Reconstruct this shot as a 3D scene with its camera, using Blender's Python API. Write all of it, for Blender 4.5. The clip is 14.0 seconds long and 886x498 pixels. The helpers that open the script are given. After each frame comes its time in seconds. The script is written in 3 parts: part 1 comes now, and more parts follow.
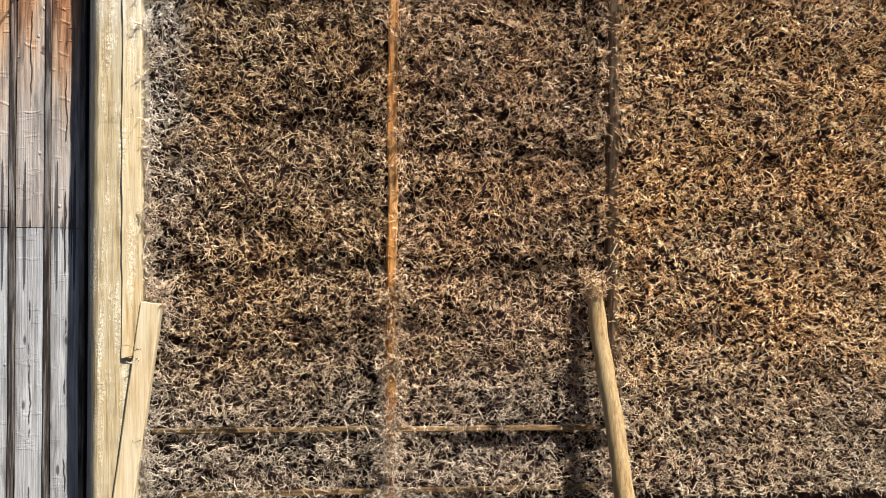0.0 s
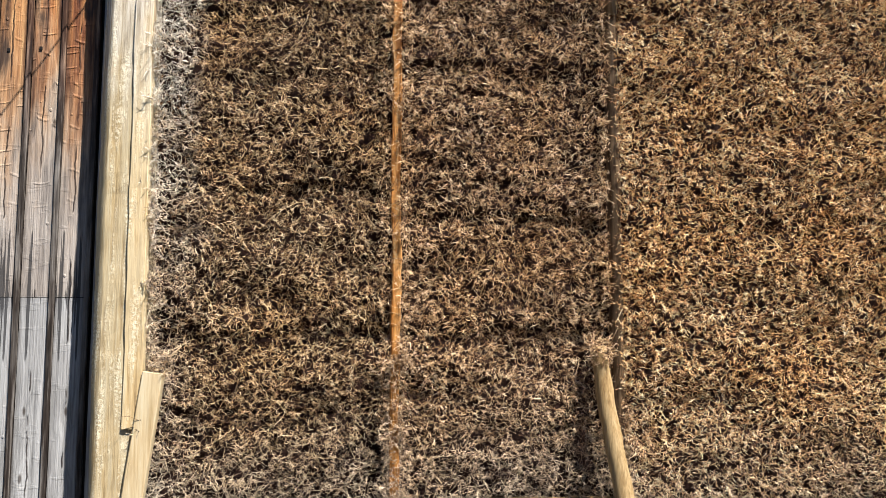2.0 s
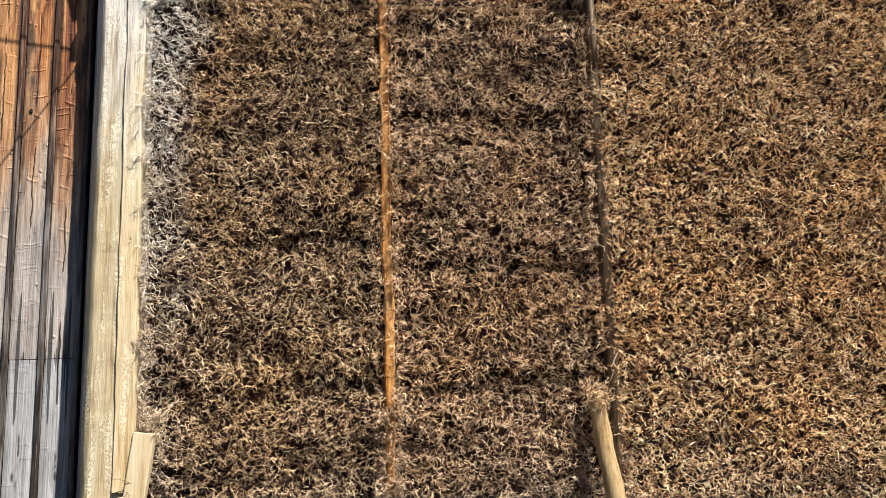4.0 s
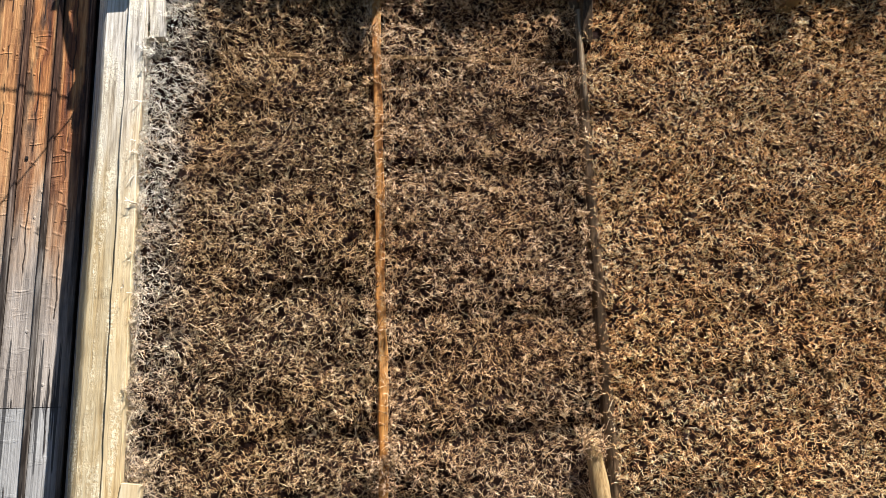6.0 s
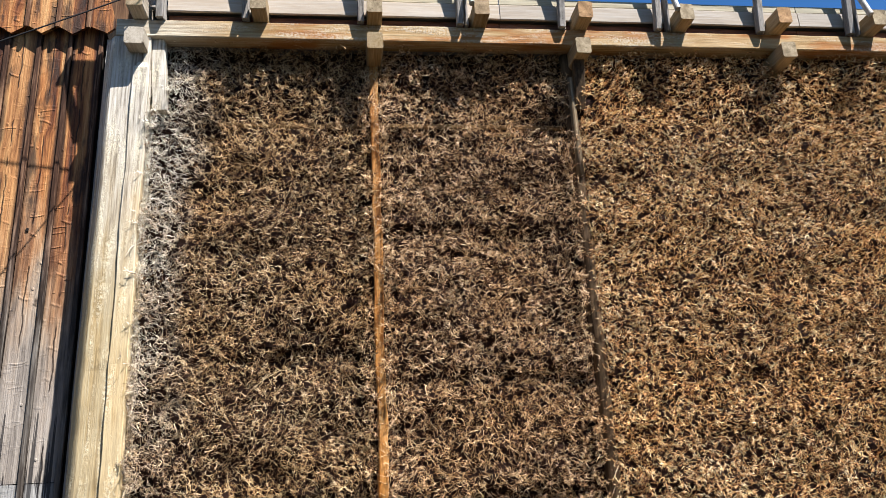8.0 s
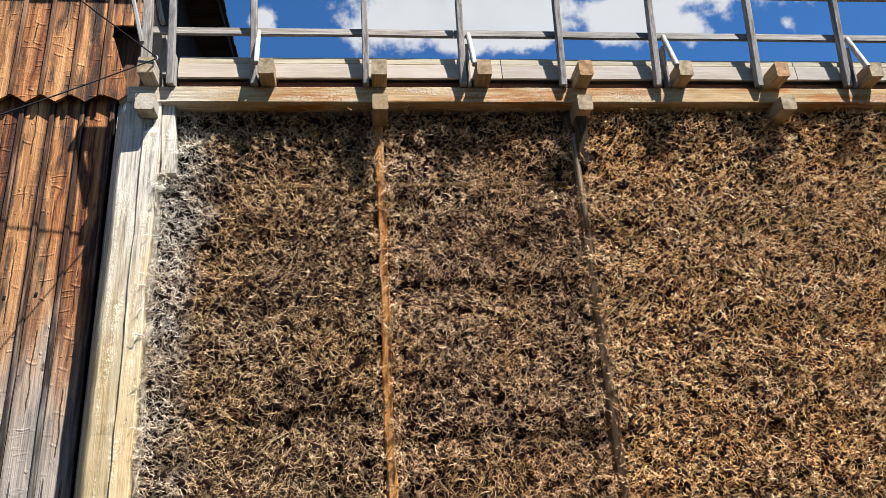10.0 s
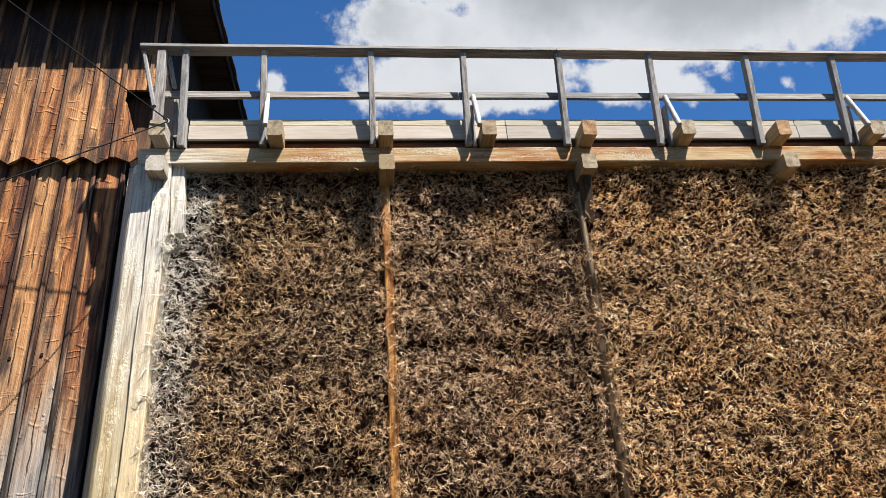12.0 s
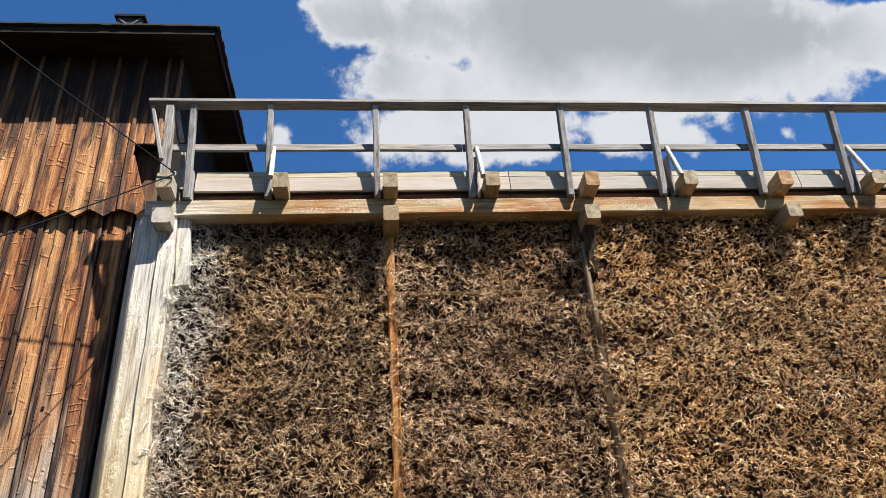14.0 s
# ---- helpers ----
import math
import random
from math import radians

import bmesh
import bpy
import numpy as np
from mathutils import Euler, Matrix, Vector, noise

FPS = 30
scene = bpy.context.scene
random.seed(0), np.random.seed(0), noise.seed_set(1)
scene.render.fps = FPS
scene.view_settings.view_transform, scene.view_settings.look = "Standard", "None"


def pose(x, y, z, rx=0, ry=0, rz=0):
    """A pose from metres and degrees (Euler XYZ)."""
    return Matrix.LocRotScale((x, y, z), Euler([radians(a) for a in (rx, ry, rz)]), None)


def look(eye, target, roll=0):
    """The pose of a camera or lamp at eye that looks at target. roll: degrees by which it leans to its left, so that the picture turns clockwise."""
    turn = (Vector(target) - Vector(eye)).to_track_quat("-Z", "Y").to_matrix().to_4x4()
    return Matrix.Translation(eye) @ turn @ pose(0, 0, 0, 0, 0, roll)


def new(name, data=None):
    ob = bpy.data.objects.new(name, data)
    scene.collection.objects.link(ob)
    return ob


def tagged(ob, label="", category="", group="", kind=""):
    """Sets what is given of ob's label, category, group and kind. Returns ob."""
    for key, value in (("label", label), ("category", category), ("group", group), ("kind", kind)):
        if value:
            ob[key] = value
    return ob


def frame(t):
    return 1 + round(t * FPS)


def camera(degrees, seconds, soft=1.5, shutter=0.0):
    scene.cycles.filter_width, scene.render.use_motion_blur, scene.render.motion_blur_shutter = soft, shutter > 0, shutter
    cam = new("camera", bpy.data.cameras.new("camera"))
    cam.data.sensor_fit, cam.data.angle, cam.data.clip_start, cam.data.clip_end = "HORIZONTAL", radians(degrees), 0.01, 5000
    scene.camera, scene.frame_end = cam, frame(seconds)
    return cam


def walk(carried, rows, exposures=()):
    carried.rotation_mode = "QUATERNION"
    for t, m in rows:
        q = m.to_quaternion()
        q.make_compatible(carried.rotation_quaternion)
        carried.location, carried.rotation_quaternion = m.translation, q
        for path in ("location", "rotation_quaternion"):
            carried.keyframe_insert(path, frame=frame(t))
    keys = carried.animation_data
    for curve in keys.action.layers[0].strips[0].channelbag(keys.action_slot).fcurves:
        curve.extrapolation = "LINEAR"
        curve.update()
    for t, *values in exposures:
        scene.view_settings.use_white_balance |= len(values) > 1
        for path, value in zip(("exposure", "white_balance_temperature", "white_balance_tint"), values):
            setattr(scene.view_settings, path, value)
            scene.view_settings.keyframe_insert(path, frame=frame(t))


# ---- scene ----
cam = camera(61.42, 14.0, soft=0.5)
EYE = (0.0, -6.2, 2.4)
# seconds, yaw to the left, pitch up, roll
PATH = [
    (0.0, -6.07, -0.07, 0.42),
    (0.5, -5.91, 1.19, 0.43),
    (1.0, -5.81, 2.52, 0.42),
    (1.5, -5.76, 3.85, 0.34),
    (2.0, -5.76, 5.09, 0.09),
    (2.5, -5.80, 6.21, -0.36),
    (3.0, -5.90, 7.18, -1.01),
    (5.5, -6.85, 11.28, -2.25),
    (6.0, -7.05, 12.33, -1.95),
    (6.5, -7.20, 13.55, -1.77),
    (7.0, -7.33, 14.82, -1.89),
    (7.5, -7.37, 16.15, -2.31),
    (8.0, -7.36, 17.32, -2.92),
    (10.5, -7.06, 22.79, -4.00),
    (11.0, -7.01, 23.89, -4.08),
    (11.5, -6.94, 25.03, -4.08),
    (12.0, -6.85, 26.21, -4.08),
    (12.5, -6.82, 27.43, -4.09),
    (13.0, -6.84, 28.69, -4.20),
    (13.5, -6.83, 29.62, -4.25),
    (14.0, -6.80, 30.10, -4.28),
]


def aim(yaw, pitch, roll):
    a, b = radians(yaw), radians(pitch)
    ahead = Vector((-math.sin(a) * math.cos(b), math.cos(a) * math.cos(b), math.sin(b)))
    return look(EYE, Vector(EYE) + ahead, roll)


walk(cam, [(t, aim(y, p, r)) for t, y, p, r in PATH])

# ---- world and sun ----
SUN_ELEV, SUN_AZ = 58.5, 41.0   # degrees up; degrees to the right of the wall's outward normal
SUN_TO = Vector((math.sin(radians(SUN_AZ)) * math.cos(radians(SUN_ELEV)),
                 -math.cos(radians(SUN_AZ)) * math.cos(radians(SUN_ELEV)), math.sin(radians(SUN_ELEV))))
sun = new("sun", bpy.data.lights.new("sun", "SUN"))
sun.data.energy, sun.data.angle, sun.data.color = 5.0, radians(0.53), (0.99, 0.97, 0.945)
scene.view_settings.exposure = 1.66
sun.matrix_world = look((0, 0, 30), Vector((0, 0, 30)) - SUN_TO)


class Nodes:
    """A short hand for shader trees."""

    def __init__(self, tree):
        self.tree = tree
        tree.nodes.clear()

    def add(self, kind, props=(), **inputs):
        n = self.tree.nodes.new(kind)
        for k, v in props:
            if k == "blend_type":
                n.blend_type = v
            elif k == "operation":
                n.operation = v
            elif k == "data_type":
                n.data_type = v
            elif k == "noise_dimensions":
                n.noise_dimensions = v
            elif k == "feature":
                n.feature = v
            elif k == "clamp":
                n.use_clamp = v
        for k, v in inputs.items():
            self.put(n, int(k[1:]) if k[0] == "i" and k[1:].isdigit() else k.replace("_", " "), v)
        return n

    def put(self, n, key, v):
        if isinstance(v, bpy.types.NodeSocket):
            self.tree.links.new(v, n.inputs[key])
        else:
            n.inputs[key].default_value = v

    def math(self, op, a, b=0.0, clamp=False):
        return self.add("ShaderNodeMath", (("operation", op), ("clamp", clamp)), i0=a, i1=b).outputs[0]

    def vec(self, op, a, b=(0, 0, 0)):
        n = self.add("ShaderNodeVectorMath", (("operation", op),), i0=a, i1=b)
        return n.outputs["Value"] if op in ("DOT_PRODUCT", "LENGTH", "DISTANCE") else n.outputs[0]

    def mix(self, fac, a, b, blend="MIX"):
        n = self.add("ShaderNodeMixRGB", (("blend_type", blend),), i0=fac, i1=a, i2=b)
        return n.outputs[0]

    def noise(self, vector, scale, detail=4.0, rough=0.55, out=0):
        return self.add("ShaderNodeTexNoise", (), Vector=vector, Scale=scale, Detail=detail, Roughness=rough).outputs[out]

    def ramp(self, fac, stops):
        n = self.add("ShaderNodeValToRGB", (), i0=fac)
        e = n.color_ramp.elements
        while len(e) < len(stops):
            e.new(0.5)
        for i, (p, c) in enumerate(stops):
            e[i].position, e[i].color = p, (*c, 1) if len(c) == 3 else c
        return n.outputs[0]

    def span(self, v, lo, hi):
        n = self.add("ShaderNodeMapRange", (), i0=v, i1=lo, i2=hi)
        n.interpolation_type = "SMOOTHSTEP"
        return n.outputs[0]


def g3(v):
    return (v, v, v)


def make_world():
    world = bpy.data.worlds.new("sky")
    scene.world = world
    world.use_nodes = True
    k = Nodes(world.node_tree)
    sky = k.add("ShaderNodeTexSky")
    sky.sky_type, sky.sun_disc = "NISHITA", False
    sky.sun_elevation, sky.sun_rotation = radians(SUN_ELEV), radians(180 - SUN_AZ)
    sky.air_density, sky.dust_density, sky.ozone_density = 1.0, 0.3, 3.0
    way = k.add("ShaderNodeTexCoord").outputs["Generated"]
    sep = k.add("ShaderNodeSeparateXYZ", (), i0=way)
    x, y, z = sep.outputs
    n1 = k.noise(way, 5.0, 9.0, 0.60)
    n2 = k.noise(way, 14.0, 8.0, 0.6)
    total = None
    # cloud banks: centre across and up (tangents, seen towards the wall), half widths, weight
    for cx, cz, rx, rz, w in CLOUDS:
        dx = k.math("DIVIDE", k.math("SUBTRACT", k.math("DIVIDE", x, k.math("MAXIMUM", y, 0.05)), cx), rx)
        dz = k.math("DIVIDE", k.math("SUBTRACT", k.math("DIVIDE", z, k.math("MAXIMUM", y, 0.05)), cz), rz)
        d = k.math("ADD", k.math("MULTIPLY", dx, dx), k.math("MULTIPLY", dz, dz))
        blob = k.math("MULTIPLY", k.math("SUBTRACT", 1.0, k.math("SQRT", d)), w)
        total = blob if total is None else k.math("MAXIMUM", total, blob)
    total = k.math("MAXIMUM", total, -0.9)
    behind = k.math("LESS_THAN", y, 0.06)
    total = k.mix(behind, total, g3(-0.5) + (1,))
    dens = k.math("ADD", total, k.math("MULTIPLY", k.math("SUBTRACT", n1, 0.5), 2.0))
    dens = k.math("ADD", dens, k.math("MULTIPLY", k.math("SUBTRACT", n2, 0.5), 1.5))
    cover = k.span(dens, -0.02, 0.26)
    # the flat grey base of the big cloud, seen from below
    bx = k.math("DIVIDE", k.math("SUBTRACT", k.math("DIVIDE", x, k.math("MAXIMUM", y, 0.05)), 0.46), 0.52)
    bz = k.math("DIVIDE", k.math("SUBTRACT", k.math("DIVIDE", z, k.math("MAXIMUM", y, 0.05)), 1.08), 0.17)
    base = k.math("SUBTRACT", 1.0, k.math("SQRT", k.math("ADD", k.math("MULTIPLY", bx, bx), k.math("MULTIPLY", bz, bz))))
    n3 = k.noise(way, 6.0, 7.0, 0.55)
    thick = k.span(k.math("ADD", k.math("MAXIMUM", base, -0.6), k.math("MULTIPLY", k.math("SUBTRACT", n3, 0.5), 3.6)), -0.75, 1.0)
    thick = k.math("MULTIPLY", thick, k.span(dens, 0.12, 0.6))
    cloud = k.mix(thick, (4.7, 4.85, 5.1, 1), (2.75, 2.98, 3.2, 1))
    colour = k.mix(cover, k.mix(1.0, sky.outputs[0], (0.33, 0.66, 0.97, 1), "MULTIPLY"), cloud)
    bg = k.add("ShaderNodeBackground", (), Color=colour, Strength=0.05)
    out = k.add("ShaderNodeOutputWorld")
    world.node_tree.links.new(bg.outputs[0], out.inputs[0])


CLOUDS = [(-0.03, 1.09, 0.10, 0.10, 1.0), (0.50, 1.04, 0.56, 0.25, 1.6), (0.10, 0.93, 0.19, 0.10, 1.2), (0.22, 0.83, 0.30, 0.10, 1.2),
          (0.48, 0.82, 0.16, 0.075, 1.1), (1.02, 1.06, 0.24, 0.11, 1.2), (-0.145, 0.808, 0.035, 0.03, 0.7), (0.755, 0.816, 0.035, 0.03, 0.35),
          (0.9, 1.5, 0.9, 0.3, 1.2)]
make_world()


# ---- materials ----
def material(name):
    m = bpy.data.materials.new(name)
    m.use_nodes = True
    return m, Nodes(m.node_tree)


def finish(m, k, colour, rough, height=None, bump=0.4, dist=0.01, spec=0.12):
    b = k.add("ShaderNodeBsdfPrincipled", (), Base_Color=colour, Roughness=rough)
    b.inputs["Specular IOR Level"].default_value = spec
    if height is not None:
        n = k.add("ShaderNodeBump", (), Strength=bump, Distance=dist, Height=height)
        k.put(b, "Normal", n.outputs[0])
    o = k.add("ShaderNodeOutputMaterial")
    m.node_tree.links.new(b.outputs[0], o.inputs[0])
    return m


def spot(k):
    """Place in the world, shifted by each object's own random number."""
    r = k.add("ShaderNodeObjectInfo").outputs["Random"]
    p = k.add("ShaderNodeNewGeometry").outputs["Position"]
    return p, k.vec("ADD", p, k.add("ShaderNodeCombineXYZ", (), i0=k.math("MULTIPLY", r, 17.0), i1=k.math("MULTIPLY", r, 5.0),
                                     i2=k.math("MULTIPLY", r, 31.0)).outputs[0]), r


def wood(name, dark, mid, light, axis, crust=None, crack=0.5, rough=0.75, bump=0.32, bleach=None, stain=None, grain=0.42, salt_end=False, ruddy=None):
    """Weathered timber whose grain runs along the axis."""
    dark, mid, light = [tuple(x * v for x in c) for c, v in ((dark, 0.36), (mid, 0.44), (light, 0.48))]
    m, k = material(name)
    p, q, r = spot(k)
    st = [26.0, 26.0, 26.0]
    st["xyz".index(axis)] = 1.3
    fine = k.noise(k.vec("MULTIPLY", q, tuple(st)), 1.6, 6, 0.62)
    st2 = [70.0, 70.0, 70.0]
    st2["xyz".index(axis)] = 2.0
    fibre = k.noise(k.vec("MULTIPLY", q, tuple(st2)), 2.2, 4, 0.6)
    st3 = [5.0, 5.0, 5.0]
    st3["xyz".index(axis)] = 0.7
    patch = k.noise(k.vec("MULTIPLY", q, tuple(st3)), 1.2, 5, 0.6)
    col = k.ramp(fine, [(0.30, dark), (0.49, mid), (0.70, light)])
    col = k.mix(k.span(patch, 0.40, 0.66), col, k.mix(0.6, col, (*light, 1)))
    col = k.mix(grain, col, k.ramp(fibre, [(0.34, g3(0.3)), (0.6, g3(1.0))]), "MULTIPLY")
    lines = k.span(fibre, 0.34, 0.25)
    col = k.mix(k.math("MULTIPLY", lines, crack), col, (*[c * 0.25 for c in dark], 1))
    col = k.mix(1.0, col, k.add("ShaderNodeCombineXYZ", (), i0=k.math("ADD", 0.82, k.math("MULTIPLY", r, 0.36)),
                                i1=k.math("ADD", 0.84, k.math("MULTIPLY", r, 0.31)), i2=k.math("ADD", 0.86, k.math("MULTIPLY", r, 0.26))).outputs[0], "MULTIPLY")
    h = k.math("ADD", fine, k.math("MULTIPLY", fibre, 0.7))
    if stain:
        soak = k.noise(k.vec("MULTIPLY", p, (1.0, 3.0, 6.0)), 1.1, 4, 0.55)
        col = k.mix(k.math("MULTIPLY", k.span(soak, 0.46, 0.60), 0.8), col, k.mix(1.0, col, (*stain, 1), "MULTIPLY"))
    if bleach:
        up = k.math("ADD", k.add("ShaderNodeSeparateXYZ", (), i0=p).outputs[2], k.math("MULTIPLY", k.math("SUBTRACT", patch, 0.5), 2.5))
        silver = k.ramp(fine, [(0.34, (0.14, 0.115, 0.09)), (0.49, (0.37, 0.328, 0.27)), (0.64, (0.53, 0.485, 0.42))])
        silver = k.mix(k.math("MULTIPLY", lines, 0.8), silver, (0.10, 0.085, 0.07, 1))
        col = k.mix(k.span(up, *bleach), col, silver)
    if ruddy:
        up = k.math("ADD", k.add("ShaderNodeSeparateXYZ", (), i0=p).outputs[2], k.math("MULTIPLY", k.math("SUBTRACT", patch, 0.5), 3.0))
        col = k.mix(k.span(up, *ruddy), col, k.ramp(fine, [(0.34, (0.012, 0.006, 0.004)), (0.52, (0.055, 0.026, 0.015)), (0.72, (0.26, 0.15, 0.09))]))
    if salt_end:
        # brine has silvered the timber near the open end of the wall
        reach = k.math("ADD", k.add("ShaderNodeSeparateXYZ", (), i0=p).outputs[0], k.math("MULTIPLY", k.math("SUBTRACT", patch, 0.5), 1.2))
        col = k.mix(k.math("MULTIPLY", k.span(reach, -0.9, -1.75), 0.85), col, k.ramp(fine, [(0.32, (0.20, 0.165, 0.12)), (0.49, (0.40, 0.35, 0.27)), (0.68, (0.54, 0.49, 0.40))]))
    if crust:
        grit = k.noise(q, 55.0, 5, 0.7)
        where = k.noise(k.vec("MULTIPLY", q, tuple(st3)), 2.1, 5, 0.65)
        f = k.math("MULTIPLY", k.math("MULTIPLY", k.span(where, 0.46, 0.64), k.span(grit, 0.42, 0.58)), 0.7)
        col = k.mix(f, col, (*[v * 0.72 for v in crust], 1))
        h = k.math("ADD", h, k.math("MULTIPLY", f, 1.1))
    return finish(m, k, col, rough, h, bump, 0.012)


def end_grain():
    """Sawn beam ends gone grey: growth rings round an off-centre heart and radial checks."""
    m, k = material("weathered_end_grain")
    p, q, r = spot(k)
    g = k.add("ShaderNodeSeparateXYZ", (), i0=k.add("ShaderNodeTexCoord").outputs["Generated"]).outputs
    gx = k.math("SUBTRACT", g[0], k.math("ADD", 0.3, k.math("MULTIPLY", r, 0.4)))
    gz = k.math("SUBTRACT", g[2], k.math("ADD", 0.25, k.math("MULTIPLY", k.math("FRACT", k.math("MULTIPLY", r, 9.7)), 0.5)))
    d = k.math("SQRT", k.math("ADD", k.math("MULTIPLY", gx, gx), k.math("MULTIPLY", gz, gz)))
    d = k.math("ADD", d, k.math("MULTIPLY", k.noise(q, 9.0, 3, 0.6), 0.12))
    rings = k.math("ADD", 0.5, k.math("MULTIPLY", k.math("SINE", k.math("MULTIPLY", d, 85.0)), 0.5))
    turn = k.math("ARCTAN2", gz, gx)
    checks = k.span(k.noise(k.add("ShaderNodeCombineXYZ", (), i0=k.math("MULTIPLY", turn, 2.6), i1=k.math("MULTIPLY", r, 30.0), i2=k.math("MULTIPLY", d, 0.6)).outputs[0], 2.0, 4, 0.7), 0.40, 0.33)
    tone = k.noise(q, 14.0, 5, 0.65)
    col = k.ramp(tone, [(0.3, (0.13, 0.098, 0.060)), (0.5, (0.25, 0.195, 0.125)), (0.7, (0.38, 0.31, 0.21))])
    col = k.mix(k.math("MULTIPLY", k.span(k.math("FRACT", k.math("MULTIPLY", r, 5.3)), 0.4, 0.8), 0.6), col, k.mix(1.0, col, (1.25, 0.78, 0.45, 1), "MULTIPLY"))
    col = k.mix(0.4, col, k.mix(rings, (0.55, 0.5, 0.45, 1), (1, 1, 1, 1)), "MULTIPLY")
    col = k.mix(k.math("MULTIPLY", checks, 0.8), col, (0.02, 0.014, 0.010, 1))
    return finish(m, k, col, 0.85, k.math("SUBTRACT", k.math("MULTIPLY", rings, 0.3), checks), 0.5, 0.006)


def cladding_wood():
    """Larch boards: burnt orange high up, silvered towards the foot, black stain from joints and beside battens."""
    m, k = material("cladding_wood")
    p, q, r = spot(k)
    q = k.vec("ADD", q, (3.1, 0.0, 9.4))
    z = k.add("ShaderNodeSeparateXYZ", (), i0=p).outputs[2]
    across = k.add("ShaderNodeSeparateXYZ", (), i0=k.add("ShaderNodeTexCoord").outputs["Generated"]).outputs[0]
    knot = k.add("ShaderNodeTexVoronoi", (), Vector=k.vec("MULTIPLY", q, (5.0, 0.0, 1.7)), Scale=1.0).outputs["Distance"]
    bulge = k.math("MULTIPLY", k.span(knot, 0.45, 0.0), 0.35)
    wavy = k.vec("ADD", k.vec("MULTIPLY", q, (8.0, 8.0, 0.5)), k.add("ShaderNodeCombineXYZ", (), i0=bulge, i1=0.0, i2=0.0).outputs[0])
    fine = k.noise(wavy, 1.5, 7, 0.68)
    fibre = k.noise(k.vec("MULTIPLY", q, (60.0, 60.0, 1.0)), 1.6, 4, 0.6)
    patch = k.noise(k.vec("MULTIPLY", q, (4.0, 4.0, 0.9)), 1.2, 5, 0.65)
    red = k.ramp(fine, [(0.33, (0.030, 0.010, 0.006)), (0.43, (0.16, 0.052, 0.018)), (0.53, (0.36, 0.145, 0.047)), (0.67, (0.60, 0.32, 0.13))])
    gold = k.ramp(fine, [(0.34, (0.13, 0.050, 0.018)), (0.46, (0.40, 0.195, 0.075)), (0.64, (0.57, 0.345, 0.155))])
    tan = k.ramp(fine, [(0.34, (0.13, 0.076, 0.042)), (0.48, (0.37, 0.24, 0.14)), (0.66, (0.52, 0.38, 0.25))])
    grey = k.ramp(fine, [(0.30, (0.10, 0.096, 0.090)), (0.44, (0.25, 0.241, 0.229)), (0.64, (0.38, 0.366, 0.348))])
    red = k.mix(k.math("MULTIPLY", k.span(k.math("FRACT", k.math("MULTIPLY", r, 7.3)), 0.45, 1.0), 0.55), red, gold)
    zz = k.math("ADD", z, k.math("MULTIPLY", k.math("SUBTRACT", patch, 0.5), 3.4))
    zz = k.math("ADD", zz, k.math("MULTIPLY", k.math("SUBTRACT", r, 0.5), 1.6))
    col = k.mix(k.span(zz, 3.9, 5.7), tan, red)
    col = k.mix(k.math("MULTIPLY", k.span(zz, 5.0, 3.3), 0.7), col, grey)
    col = k.mix(k.span(z, 2.56, 2.53), col, grey)
    col = k.mix(k.math("MULTIPLY", k.span(patch, 0.50, 0.36), k.math("ADD", 0.2, k.math("MULTIPLY", k.span(z, 2.8, 5.0), 0.65))), col, (0.022, 0.013, 0.010, 1))
    # eave shade painted on the tower boards' heads, ending below in dark stain tongues
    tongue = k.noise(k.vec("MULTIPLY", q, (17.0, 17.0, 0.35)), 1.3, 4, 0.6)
    eave_shade = k.math("ADD", z, k.math("MULTIPLY", k.math("SUBTRACT", tongue, 0.5), 2.6))
    col = k.mix(k.math("MULTIPLY", k.span(eave_shade, 7.45, 8.05), 0.92), col, (0.014, 0.008, 0.007, 1))
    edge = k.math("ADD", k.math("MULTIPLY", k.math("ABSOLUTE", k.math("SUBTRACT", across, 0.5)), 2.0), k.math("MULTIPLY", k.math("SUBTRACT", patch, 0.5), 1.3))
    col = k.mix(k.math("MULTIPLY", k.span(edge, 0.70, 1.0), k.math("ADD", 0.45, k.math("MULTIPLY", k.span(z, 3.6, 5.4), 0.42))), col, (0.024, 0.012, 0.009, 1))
    col = k.mix(k.math("MULTIPLY", k.span(knot, 0.10, 0.05), 0.8), col, (0.03, 0.018, 0.012, 1))
    col = k.mix(0.45, col, k.ramp(fibre, [(0.38, g3(0.3)), (0.58, g3(1.0))]), "MULTIPLY")
    check = k.math("MULTIPLY", k.span(fibre, 0.33, 0.27), k.span(patch, 0.40, 0.60))
    col = k.mix(check, col, (0.015, 0.010, 0.008, 1))
    # a split along the heart of some boards
    sway = k.noise(k.vec("MULTIPLY", q, (0.0, 0.0, 1.0)), 2.3, 3, 0.6)
    heart = k.math("ABSOLUTE", k.math("ADD", k.math("SUBTRACT", across, 0.5), k.math("MULTIPLY", k.math("SUBTRACT", sway, 0.5), 0.35)))
    split = k.math("MULTIPLY", k.span(heart, 0.035, 0.012), k.span(k.noise(k.vec("MULTIPLY", q, (1.0, 1.0, 2.6)), 1.0, 3, 0.5), 0.48, 0.56))
    col = k.mix(k.math("MULTIPLY", split, 0.85), col, (0.02, 0.011, 0.008, 1))
    # streaks that hang from the butt joint
    hang = k.noise(k.vec("MULTIPLY", p, (26.0, 26.0, 0.05)), 1.4, 3, 0.6)
